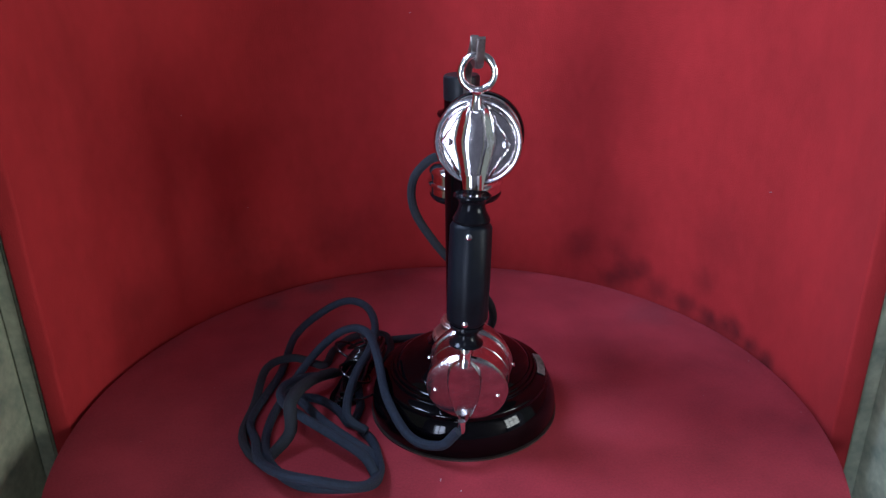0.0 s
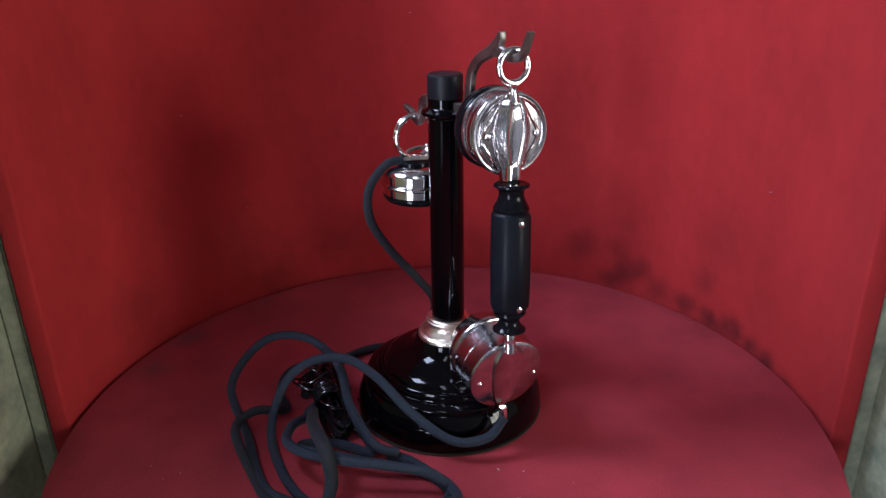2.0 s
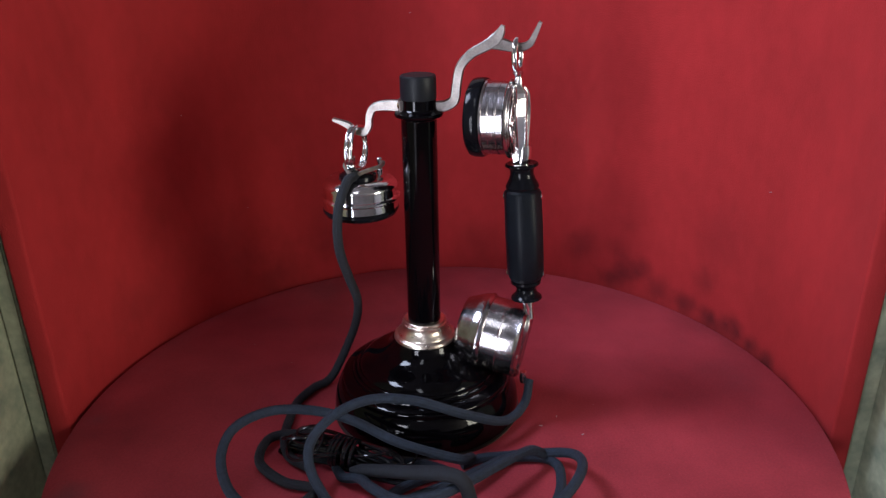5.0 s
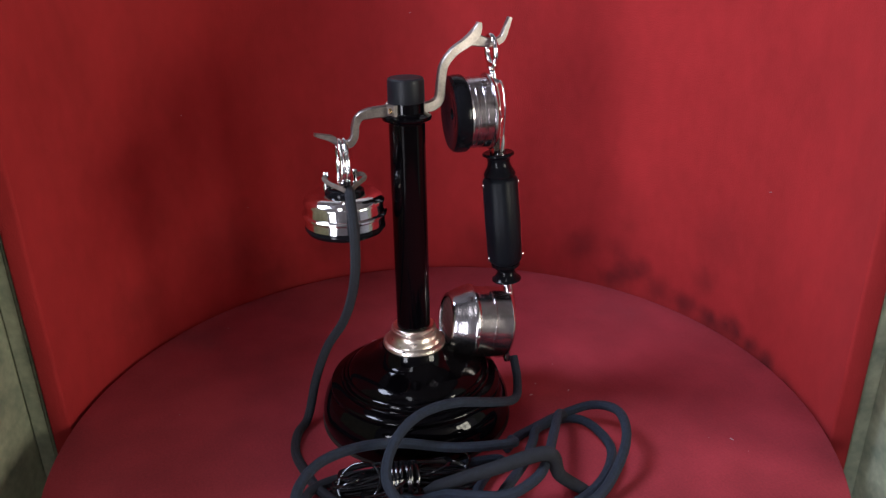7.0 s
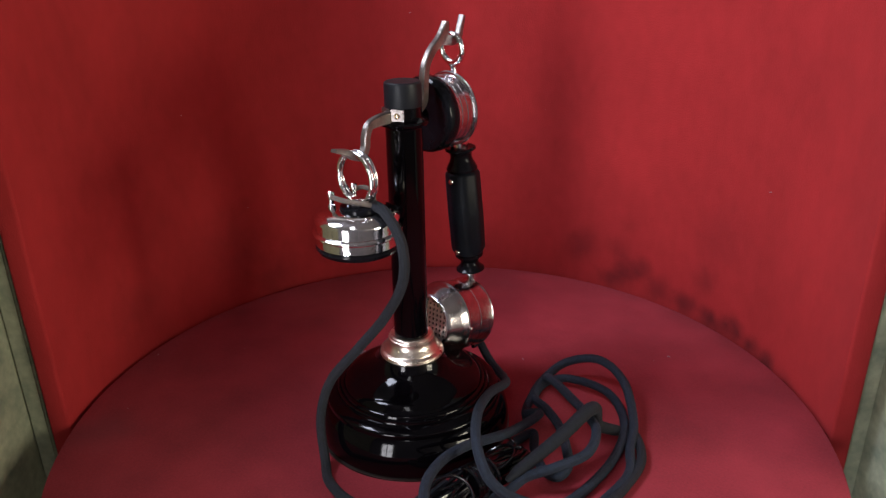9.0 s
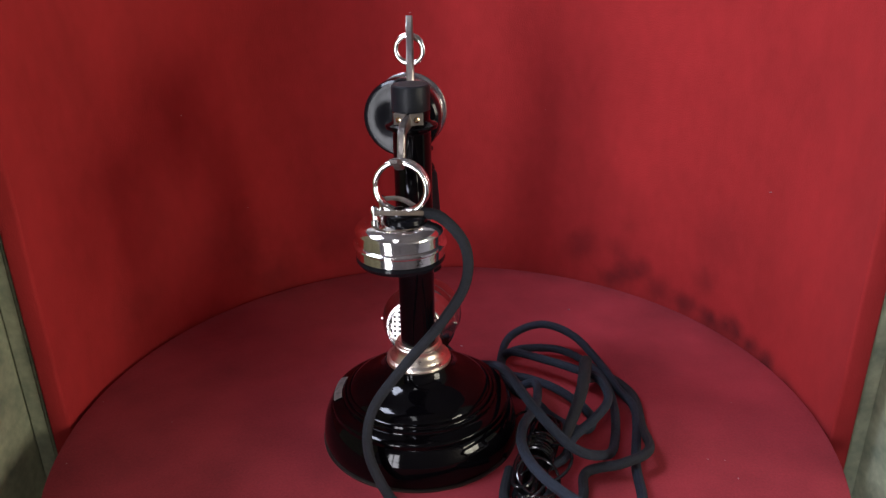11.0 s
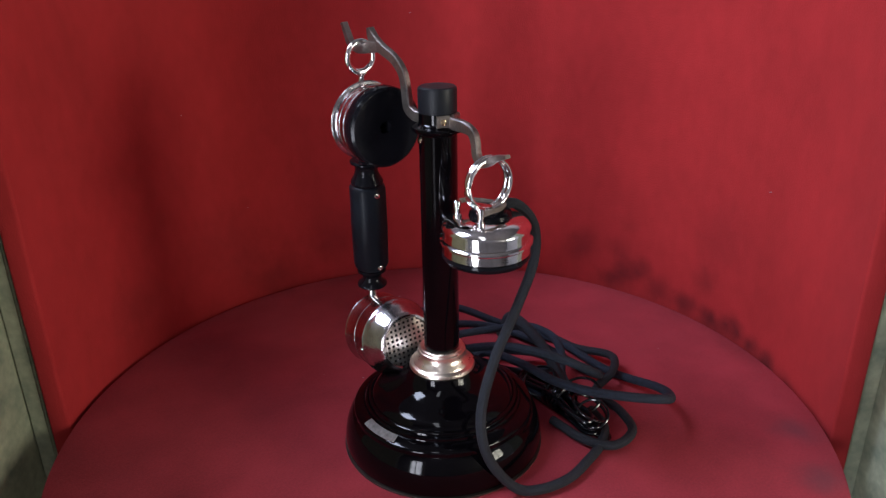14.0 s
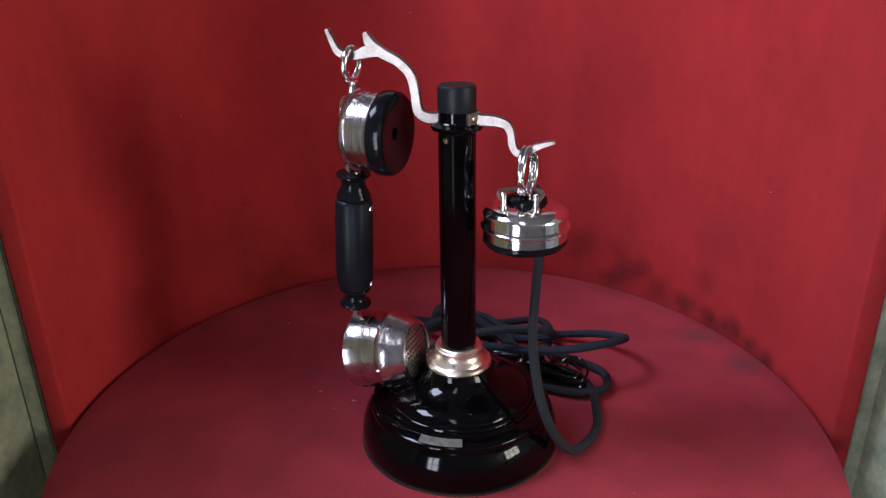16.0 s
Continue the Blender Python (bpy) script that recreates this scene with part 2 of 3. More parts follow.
def niche_wall():
    """The curved velvet screen behind the disc, with thick rounded front edges."""
    inner, outer = 0.3195, 0.3370
    a0, a1 = math.asin(-0.030 / inner), math.pi - math.asin(0.000 / inner)
    n = 72
    plan = []
    for k in range(n + 1):
        a = a0 + (a1 - a0) * k / n
        plan.append((inner * math.cos(a), inner * math.sin(a)))

    def lip(a, way):
        c, s = math.cos(a), math.sin(a)
        tx, ty = -s * way, c * way
        mid, half = (inner + outer) / 2, (outer - inner) / 2
        pts = []
        for k in range(1, 8):
            b = math.pi * k / 8
            r = mid - half * math.copysign(abs(math.cos(b)) ** 0.45, math.cos(b))
            d = 0.005 * math.sin(b) ** 0.45
            pts.append((r * c + tx * d, r * s + ty * d))
        return pts

    plan += lip(a1, 1)
    for k in range(n + 1):
        a = a1 + (a0 - a1) * k / n
        plan.append((outer * math.cos(a), outer * math.sin(a)))
    plan += list(reversed(lip(a0, -1)))
    bm = bmesh.new()
    rows = []
    levels = [FLOOR_Z, -0.20, -0.05, 0.0, 0.05, 0.1, 0.15, 0.2, 0.25, 0.3, 0.35, 0.40, 0.46]
    for z in levels:
        row = []
        for x, y in plan:
            r = math.hypot(x, y)
            w = 0.0003 * (noise.noise(Vector((x * 11, y * 11, z * 2.2))) - 0.25) * min(1, max(0, z + 0.02) * 6)
            row.append(bm.verts.new((x * (1 + w / r), y * (1 + w / r), z)))
        rows.append(row)
    m = len(plan)
    for a, b in zip(rows, rows[1:]):
        for k in range(m):
            bm.faces.new((a[k], a[(k + 1) % m], b[(k + 1) % m], b[k])).smooth = True
    bm.faces.new(rows[-1])
    bm.faces.new(list(reversed(rows[0])))
    return solo("wall_niche", bm, VELVET, "curved red velvet screen with faded smudges and painted-in shade round the turntable", kind="structure")


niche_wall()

# worn green boards of the case on both sides of the niche, coming forward
def side_board(side, x, y, near, label):
    ob = thing("side_board", label, "board", Matrix.Translation((side * x, y, FLOOR_Z)), "boards beside the screen")
    top = 0.46 - FLOOR_Z

    def bx(a, b, c, d, bev):
        lo, hi = sorted((side * a, side * b))
        return box(lo, hi, c, d, 0, top, bev)

    part("stile", bx(0.0, 0.0150, 0.0, 0.022, 0.0015), GREEN, ob)
    part("panel", bx(0.0155, 0.0350, near - y, 0.020, 0.002), GREEN, ob)
    return ob


side_board(-1, 0.3405, 0.000, -0.34, "worn grey-green painted board in shade beside the velvet screen")
side_board(1, 0.3405, -0.024, -0.13, "worn grey-green painted board with yellowed patches beside the screen")

# ---- turntable ----
def turn(t):
    return Matrix.Rotation(radians(SPEED * t), 4, "Z")


def turntable():
    ob = thing("turntable", "round display turntable covered in dull red velvet", "turntable", Matrix.Translation((0, 0, -0.022)))
    R = DISC_R
    prof = [(0, 0.022)]
    prof += [(R * k / 12, 0.022) for k in range(1, 12)]
    prof += [(R - 0.0030, 0.022), (R - 0.0012, 0.0214), (R - 0.0003, 0.0200), (R, 0.017), (R, 0.002), (R - 0.002, 0), (0, 0)]
    part("velvet_top", lathe(prof, 160), VELVET_TOP, ob)
    part("drum", lathe([(0, 0), (0.2, 0), (0.2, -0.70), (0, -0.70)], 64), GREEN, ob)
    return ob


disc = turntable()
plinth = solo("plinth", lathe([(0, FLOOR_Z), (0.26, FLOOR_Z), (0.26, -0.73), (0.25, -0.722), (0, -0.722)], 64), GREEN, "low grey-green plinth under the turntable", "plinth")


# ---- telephone ----
def telephone(m):
    ob = thing("candlestick_telephone", "antique black lacquered candlestick telephone with nickel collar on the turntable", "telephone", m)
    base = [(0, 0.0012), (0.0780, 0.0012), (0.0792, 0.0026), (0.0797, 0.0065), (0.0796, 0.0105), (0.0790, 0.0148), (0.0780, 0.0190), (0.0767, 0.0228), (0.0752, 0.0262),
            (0.0737, 0.0289), (0.0725, 0.0307), (0.0718, 0.0314), (0.0716, 0.0330), (0.0716, 0.0342), (0.0711, 0.0352), (0.0702, 0.0359), (0.0668, 0.0372), (0.0634, 0.0384),
            (0.0628, 0.0384), (0.0625, 0.0392), (0.0624, 0.0404), (0.0618, 0.0412), (0.0606, 0.0415), (0.0600, 0.0412), (0.0596, 0.0420), (0.0594, 0.0430), (0.0586, 0.0437),
            (0.0572, 0.0440), (0.0566, 0.0437), (0.0561, 0.0446), (0.0545, 0.0468), (0.0515, 0.0490), (0.0480, 0.0507), (0.0440, 0.0523), (0.0400, 0.0540), (0.0362, 0.0560),
            (0.0328, 0.0582), (0.0300, 0.0608), (0.0280, 0.0638), (0.0268, 0.0675), (0, 0.0675)]
    b = part("base", lathe(base, 128), LACQUER, ob, "glossy black turned base with grooves")
    part("felt_rim", lathe([(0.074, 0.0), (0.0806, 0.0), (0.0806, 0.0014), (0.074, 0.0014)], 96), RIM, b, "thin dull metal edge")
    # small maker's plate, left blank
    bm = bmesh.new()
    rows = []
    for r, z in ((0.0636, 0.0392), (0.0658, 0.0385), (0.0680, 0.0377), (0.0702, 0.0368)):
        rows.append([bm.verts.new((r * math.cos(a), r * math.sin(a), z)) for a in [radians(-14 + 28 * k / 14 + 1) for k in range(15)]])
    for p, q in zip(rows, rows[1:]):
        for k in range(14):
            bm.faces.new((p[k], p[k + 1], q[k + 1], q[k])).smooth = True
    bmesh.ops.solidify(bm, geom=bm.faces, thickness=0.0012)
    part("maker_plate", bm, PLATE, b, "small worn metal plate")
    part("collar", lathe([(0.0240, 0.0660), (0.0253, 0.0668), (0.0260, 0.0685), (0.0255, 0.0705), (0.0240, 0.0718), (0.0230, 0.0722), (0.0226, 0.0732), (0.0205, 0.0752), (0.0192, 0.0775),
                          (0.0186, 0.0800), (0.0188, 0.0810), (0.0186, 0.0820), (0.0176, 0.0826), (0.0174, 0.0842), (0.0166, 0.0850), (0.0130, 0.0850)], 96), PLATED, ob, "stepped nickel collar worn towards brass")
    part("column", lathe([(0.0137, 0.083), (0.0137, 0.2535), (0.0140, 0.2542), (0.0148, 0.2550), (0.0182, 0.2564), (0.0187, 0.2578), (0.0182, 0.2592),
                          (0.0150, 0.2604), (0.0140, 0.2612), (0.0134, 0.2620), (0.0134, 0.2692), (0, 0.2692)], 64), LACQUER, ob, "glossy black tube")
    part("cap", lathe([(0.0, 0.2690), (0.0134, 0.2690), (0.0136, 0.2696), (0.0136, 0.2845), (0.0132, 0.2860), (0.0122, 0.2868), (0, 0.2870)], 64), CAP_BLACK, ob, "matt black cap")
    # hook lever: one flat steel bar bent in its plane
    def bar(points, widths, skew, t=0.0026, n=6):
        pts = smooth_path([(0, y, z) for y, z in points], n)
        bm = bmesh.new()
        rows = []
        for i, q in enumerate(pts):
            a, c = pts[max(0, i - 1)], pts[min(len(pts) - 1, i + 1)]
            d = (c - a).normalized()
            nn = Vector((0, -d.z, d.y))
            s = i / (len(pts) - 1) * (len(widths) - 1)
            k = min(int(s), len(widths) - 2)
            w = widths[k] + (widths[k + 1] - widths[k]) * (s - k)
            row = []
            for sx, sn in ((-1, -0.8), (-0.6, -1), (0.6, -1), (1, -0.8), (1, 0.8), (0.6, 1), (-0.6, 1), (-1, 0.8)):
                row.append(bm.verts.new((skew * q.y + t * sx, q.y + nn.y * w * sn, q.z + nn.z * w * sn)))
            rows.append(row)
        for a, b2 in zip(rows, rows[1:]):
            for k in range(8):
                bm.faces.new((a[k], a[(k + 1) % 8], b2[(k + 1) % 8], b2[k]))
        bm.faces.new(rows[0])
        bm.faces.new(list(reversed(rows[-1])))
        return bm

    lever = part("hook_lever", bar([(0.0, 0.2635), (-0.016, 0.2632), (-0.0225, 0.2645), (-0.0272, 0.2690), (-0.0287, 0.2800), (-0.0315, 0.2925), (-0.0395, 0.3015),
                                    (-0.0500, 0.3072), (-0.0570, 0.3118), (-0.0605, 0.3172), (-0.0618, 0.3215)],
                                   [0.0044, 0.0040, 0.0041, 0.0038, 0.0035, 0.0034, 0.0035, 0.0039, 0.0046, 0.0032, 0.0015], -0.104), STEEL, ob, "flat bare steel hook lever")
    part("prong", bar([(-0.0540, 0.3085), (-0.0610, 0.3082), (-0.0690, 0.3062), (-0.0760, 0.3060), (-0.0818, 0.3088), (-0.0852, 0.3155), (-0.0886, 0.3235)],
                      [0.0036, 0.0044, 0.0034, 0.0029, 0.0026, 0.0021, 0.0014], -0.106), STEEL, lever)
    part("rear_hook", bar([(0.0, 0.2635), (0.0160, 0.2633), (0.0270, 0.2630), (0.0355, 0.2608), (0.0390, 0.2545), (0.0400, 0.2470), (0.0440, 0.2418),
                           (0.0510, 0.2430), (0.0580, 0.2472), (0.0690, 0.2508)], [0.0042, 0.0044, 0.0040, 0.0032, 0.0028, 0.0028, 0.0030, 0.0028, 0.0024, 0.0012], 0.066), STEEL, lever)
    # guide plate with its screw where the lever leaves the column
    for side in (-28, 21):
        m1 = Matrix.Rotation(radians(side), 4, "Z")
        g = part("guide_plate", plate([(-0.0048, 0.2605), (0.0048, 0.2605), (0.0048, 0.2688), (-0.0048, 0.2688)], 0.0120, 0.0152, 0.0006, m=m1), STEEL, ob, "small steel guide plate")
        part("screw", lathe([(0, 0), (0.0022, 0), (0.0020, 0.0008), (0.0010, 0.0012), (0, 0.0012)], 16, m=m1 @ pose(0, 0.0152, 0.2645, -90)), BRASS, g)
    part("side_pin", lathe([(0, 0), (0.0022, 0), (0.0020, 0.0012), (0, 0.0018)], 16, m=Matrix.Rotation(radians(-112), 4, "Z") @ pose(0, 0.0135, 0.2500, -90)), BRASS, ob)
    return ob


PHONE_AT = Matrix.Translation((*COLUMN_XY, 0))
phone = telephone(PHONE_AT)


# ---- handset ----
MOUTH_TILT = 13.0


def handset(m):
    """Its space: ring centre at the origin, z up the handle, y towards the column."""
    ob = thing("telephone_handset", "nickel and black handset hanging by its ring from the hook", "handset", m)
    part("hanging_ring", tube(ring_path((0, 0, 0), 0.0109, (0, 1, 0), 48), 0.0025, 12, True), CHROME, ob)
    part("stem", lathe([(0, -0.026), (0.0044, -0.0240), (0.0034, -0.0200), (0.0027, -0.0165), (0.0029, -0.0140), (0.0046, -0.0116), (0, -0.0106)], 20), CHROME, ob)
    # receiver, its axis along y
    ax = pose(0.0015, 0.0078, -0.0459, -90 + 3)
    rec = part("receiver_case", lathe([(0, -0.0052), (0.0120, -0.0050), (0.0215, -0.0044), (0.0236, -0.0040), (0.0242, -0.0034), (0.0247, -0.0040), (0.0254, -0.0043), (0.0260, -0.0038), (0.0264, -0.0030), (0.0272, -0.0034), (0.0284, -0.0034), (0.0294, -0.0024), (0.0298, -0.0012), (0.0290, -0.0002), (0.0273, 0.0004), (0.0273, 0.0050), (0.0277, 0.0055),
                                       (0.0277, 0.0067), (0.0273, 0.0072), (0.0273, 0.0110), (0.0277, 0.0115), (0.0277, 0.0127), (0.0273, 0.0132), (0.0273, 0.0158), (0.0282, 0.0162), (0.0286, 0.0176), (0.0278, 0.0186), (0, 0.0186)], 72, m=ax), HANDSET_PLATE, ob, "banded nickel-plated receiver drum")
    part("ear_cap", lathe([(0.0270, 0.0181), (0.0294, 0.0184), (0.0300, 0.0196), (0.0300, 0.0250), (0.0293, 0.0278), (0.0276, 0.0294), (0.0245, 0.0297), (0.0150, 0.0280), (0.0080, 0.0270),
                           (0.0046, 0.0268), (0.0042, 0.0255), (0.0040, 0.0230), (0, 0.0228)], 72, m=ax), EBONITE, rec, "glossy black ear cap with centre hole")
    # tongue-shaped bracket over the back of the drum
    def bracket(zs, halves, lift, y0, inner):
        """Facetted tongue: a middle panel between two ridges, sloping to its edges."""
        bm = bmesh.new()
        rows = []
        for z, w, l, d in zip(zs, halves, lift, inner):
            rows.append([bm.verts.new((x, y0 - dy, z)) for x, dy in ((-w, -0.002), (-w * 0.97, l * 0.35), (-d * w, l), (-d * w * 0.8, l * 0.80), (0, l * 0.86),
                                                                   (d * w * 0.8, l * 0.80), (d * w, l), (w * 0.97, l * 0.35), (w, -0.002))])
        for a, b in zip(rows, rows[1:]):
            for k in range(8):
                bm.faces.new((a[k], a[k + 1], b[k + 1], b[k])).smooth = True
        bm.faces.new(rows[0])
        bm.faces.new(rows[-1])
        return bm

    zs = [-0.0200, -0.0225, -0.026, -0.031, -0.037, -0.044, -0.051, -0.058, -0.066, -0.073, -0.0790]
    halves = [0.0052, 0.0082, 0.0098, 0.0112, 0.0126, 0.0136, 0.0124, 0.0106, 0.0089, 0.0075, 0.0066]
    lift = [0.0030, 0.0068, 0.0090, 0.0098, 0.0096, 0.0092, 0.0088, 0.0082, 0.0076, 0.0070, 0.0066]
    inner = [0.5, 0.5, 0.50, 0.50, 0.52, 0.54, 0.52, 0.50, 0.46, 0.46, 0.46]
    tongue = part("back_bracket", bracket(zs, halves, lift, 0.0030, inner), CHROME, rec, "fluted nickel bracket")
    for s in (-1, 1):
        part("ridge", tube(smooth_path([(s * d * w, 0.0034 - l, z) for z, w, l, d in zip(zs, halves, lift, inner)][1:], 4), 0.0011, 8), CHROME, rec)
        part("ridge", tube(smooth_path([(s * w * 0.97, 0.0034 - l * 0.35, z) for z, w, l in zip(zs, halves, lift)][1:-2], 4), 0.0009, 8), CHROME, rec)
    part("neck", tube(smooth_path([(0, -0.0022, -0.066), (0, -0.0020, -0.072), (0, -0.0006, -0.078), (0, 0, -0.0840)], 5), 0.0060, 16), CHROME, ob)
    for s in (-1, 1):
        part("screw", lathe([(0, 0), (0.0028, 0), (0.0026, 0.0012), (0.0017, 0.0021), (0, 0.0025)], 16, m=ax @ pose(s * 0.0190, 0, -0.0044, 180)), CHROME, rec)
        # chevron ribs of the back plate
        part("rib", tube([Vector((s * 0.0225, 0.0026, -0.046)), Vector((s * 0.0110, 0.0016, -0.0270))], 0.0008, 6), CHROME, rec)
        part("rib", tube([Vector((s * 0.0225, 0.0026, -0.0475)), Vector((s * 0.0095, 0.0038, -0.0700))], 0.0008, 6), CHROME, rec)
    # handle: turned ends and an eight-sided grip
    grip = bmesh.new()
    rows = []
    for r, z, w in ((0.0100, -0.0985, 0), (0.0128, -0.1000, 0.6), (0.0143, -0.1025, 1), (0.0147, -0.1370, 1), (0.0143, -0.1705, 1), (0.0125, -0.1740, 0.6), (0.0095, -0.1765, 0)):
        row = []
        for k in range(32):
            a = 2 * math.pi * (k + 0.5) / 32
            fl = 0.035 * w * (math.cos(8 * (a - math.pi / 8)) )
            row.append(grip.verts.new((r * (1 - fl * 0.8) * math.cos(a), r * (1 - fl * 0.8) * math.sin(a), z)))
        rows.append(row)
    for a, b in zip(rows, rows[1:]):
        for k in range(32):
            grip.faces.new((a[k], a[(k + 1) % 32], b[(k + 1) % 32], b[k])).smooth = True
    grip.faces.new(rows[0])
    grip.faces.new(rows[-1])
    g = part("grip", grip, WOOD_BLACK, ob, "faceted matt black grip")
    part("upper_ferrule", lathe([(0, -0.0795), (0.0115, -0.0795), (0.0128, -0.0803), (0.0128, -0.0815), (0.0105, -0.0828), (0.0092, -0.0850), (0.0090, -0.0880), (0.0100, -0.0915),
                                 (0.0122, -0.0955), (0.0130, -0.0975), (0.0126, -0.0992), (0, -0.1000)], 48), EBONITE, g, "turned glossy black end")
    part("lower_ferrule", lathe([(0, -0.1740), (0.0122, -0.1750), (0.0122, -0.1775), (0.0095, -0.1800), (0.0078, -0.1825), (0.0080, -0.1850), (0.0100, -0.1880), (0.0122, -0.1898), (0.0124, -0.1910),
                                 (0.0100, -0.1920), (0, -0.1920)], 48), EBONITE, g, "turned glossy black end")
    for z in (-0.1060, -0.1700):
        for s in (-1, 1):
            part("screw", lathe([(0, 0), (0.0024, 0), (0.0022, 0.0008), (0.0010, 0.0013), (0, 0.0013)], 16, m=pose(0, s * 0.0145, z, -90 * s)), CHROME, g)
    # mouthpiece
    mx = pose(0.0015, 0.0165, -0.2290, -90 + MOUTH_TILT)
    tilt = Matrix.Translation((0, 0.0165, -0.229)) @ Matrix.Rotation(radians(MOUTH_TILT), 4, "X") @ Matrix.Translation((0, -0.0165, 0.229))
    mo = part("transmitter_case", lathe([(0, -0.0138), (0.0120, -0.0136), (0.0220, -0.0130), (0.0285, -0.0123), (0.0303, -0.0115), (0.0310, -0.0098), (0.0304, -0.0083), (0.0304, 0.0040), (0.0307, 0.0044), (0.0307, 0.0056), (0.0304, 0.0060),
                                         (0.0304, 0.0180), (0.0316, 0.0186), (0.0324, 0.0200), (0.0324, 0.0220), (0.0314, 0.0234), (0.0311, 0.0258), (0.0292, 0.0300), (0.0268, 0.0345), (0.0254, 0.0378), (0.0246, 0.0396), (0.0234, 0.0407),
                                         (0.0216, 0.0408), (0.0206, 0.0396), (0.0204, 0.0360), (0, 0.0360)], 80, m=mx), HANDSET_PLATE, ob, "nickel-plated transmitter drum")
    mesh_bm = bmesh.new()
    pitch, hole = 0.0042, 0.00125
    cells = {}
    def vert(x, y, z=0.0388):
        key = (round(x, 6), round(y, 6), z)
        if key not in cells:
            cells[key] = mesh_bm.verts.new((x, y, z))
        return cells[key]
    for i in range(-5, 6):
        for j in range(-5, 6):
            cx, cy = i * pitch, j * pitch
            h = pitch / 2
            if math.hypot(cx, cy) > 0.0212:
                continue
            o = [(-h, -h), (h, -h), (h, h), (-h, h)]
            q = [(-hole, -hole), (hole, -hole), (hole, hole), (-hole, hole)]
            for k in range(4):
                n2 = (k + 1) % 4
                mesh_bm.faces.new((vert(cx + o[k][0], cy + o[k][1]), vert(cx + o[n2][0], cy + o[n2][1]), vert(cx + q[n2][0], cy + q[n2][1]), vert(cx + q[k][0], cy + q[k][1])))
                mesh_bm.faces.new((vert(cx + q[k][0], cy + q[k][1]), vert(cx + q[n2][0], cy + q[n2][1]), vert(cx + q[n2][0], cy + q[n2][1], 0.0376), vert(cx + q[k][0], cy + q[k][1], 0.0376)))
    bmesh.ops.transform(mesh_bm, matrix=mx, verts=mesh_bm.verts)
    part("grille", mesh_bm, GRILLE, mo, "square-holed metal grille")
    part("grille_backing", lathe([(0, 0.0372), (0.0204, 0.0372), (0.0204, 0.0368), (0, 0.0368)], 48, m=mx), DARK, mo)
    zs = [-0.2010, -0.2050, -0.2095, -0.2150, -0.2230, -0.2320, -0.2410, -0.2500, -0.2580, -0.2620]
    spade = bracket(zs, [0.0065, 0.0105, 0.0130, 0.0138, 0.0140, 0.0132, 0.0115, 0.0088, 0.0050, 0.0030],
                                 [0.0030, 0.0050, 0.0055, 0.0052, 0.0048, 0.0045, 0.0042, 0.0040, 0.0036, 0.0034], 0.0062, [0.6, 0.75, 0.8, 0.82, 0.84, 0.84, 0.82, 0.78, 0.7, 0.6])
    bmesh.ops.transform(spade, matrix=tilt, verts=spade.verts)
    part("back_bracket", spade, HANDSET_PLATE, mo, "spade-shaped nickel bracket")
    part("stem", tube(smooth_path([(0, 0, -0.1900), (0, -0.001, -0.1960), (0, -0.001, -0.2020), (0, -0.0015, -0.2090)], 5), 0.0046, 16), CHROME, mo)
    for s in (-1, 1):
        part("screw", lathe([(0, 0), (0.0021, 0), (0.0019, 0.0010), (0.0008, 0.0017), (0, 0.0017)], 16, m=mx @ pose(s * 0.0235, 0.003, -0.0123, 180)), CHROME, mo)
        part("screw", lathe([(0, 0), (0.0017, 0), (0.0016, 0.0012), (0, 0.0020)], 12, m=mx @ Matrix.Rotation(radians(90 * s), 4, "Z") @ pose(0, -0.0324, 0.0210, 90)), CHROME, mo)
    part("cord_outlet", lathe([(0, 0), (0.0028, 0), (0.0034, 0.003), (0.0030, 0.010), (0, 0.010)], 20, m=pose(-0.001, 0.0050, -0.2690)), CHROME, mo)
    return ob


def handset_pose():
    z = Vector((0.0030, 0.0042, 0.0650)).normalized()
    y = Vector((math.sin(radians(8.4)), math.cos(radians(8.4)), 0))
    x = y.cross(z).normalized()
    y = z.cross(x)
    m = Matrix((x, y, z)).transposed().to_4x4()
    m.translation = (0.0082, -0.0728, 0.3000)
    return PHONE_AT @ m


HANDSET_AT = handset_pose()
receiver = handset(HANDSET_AT)


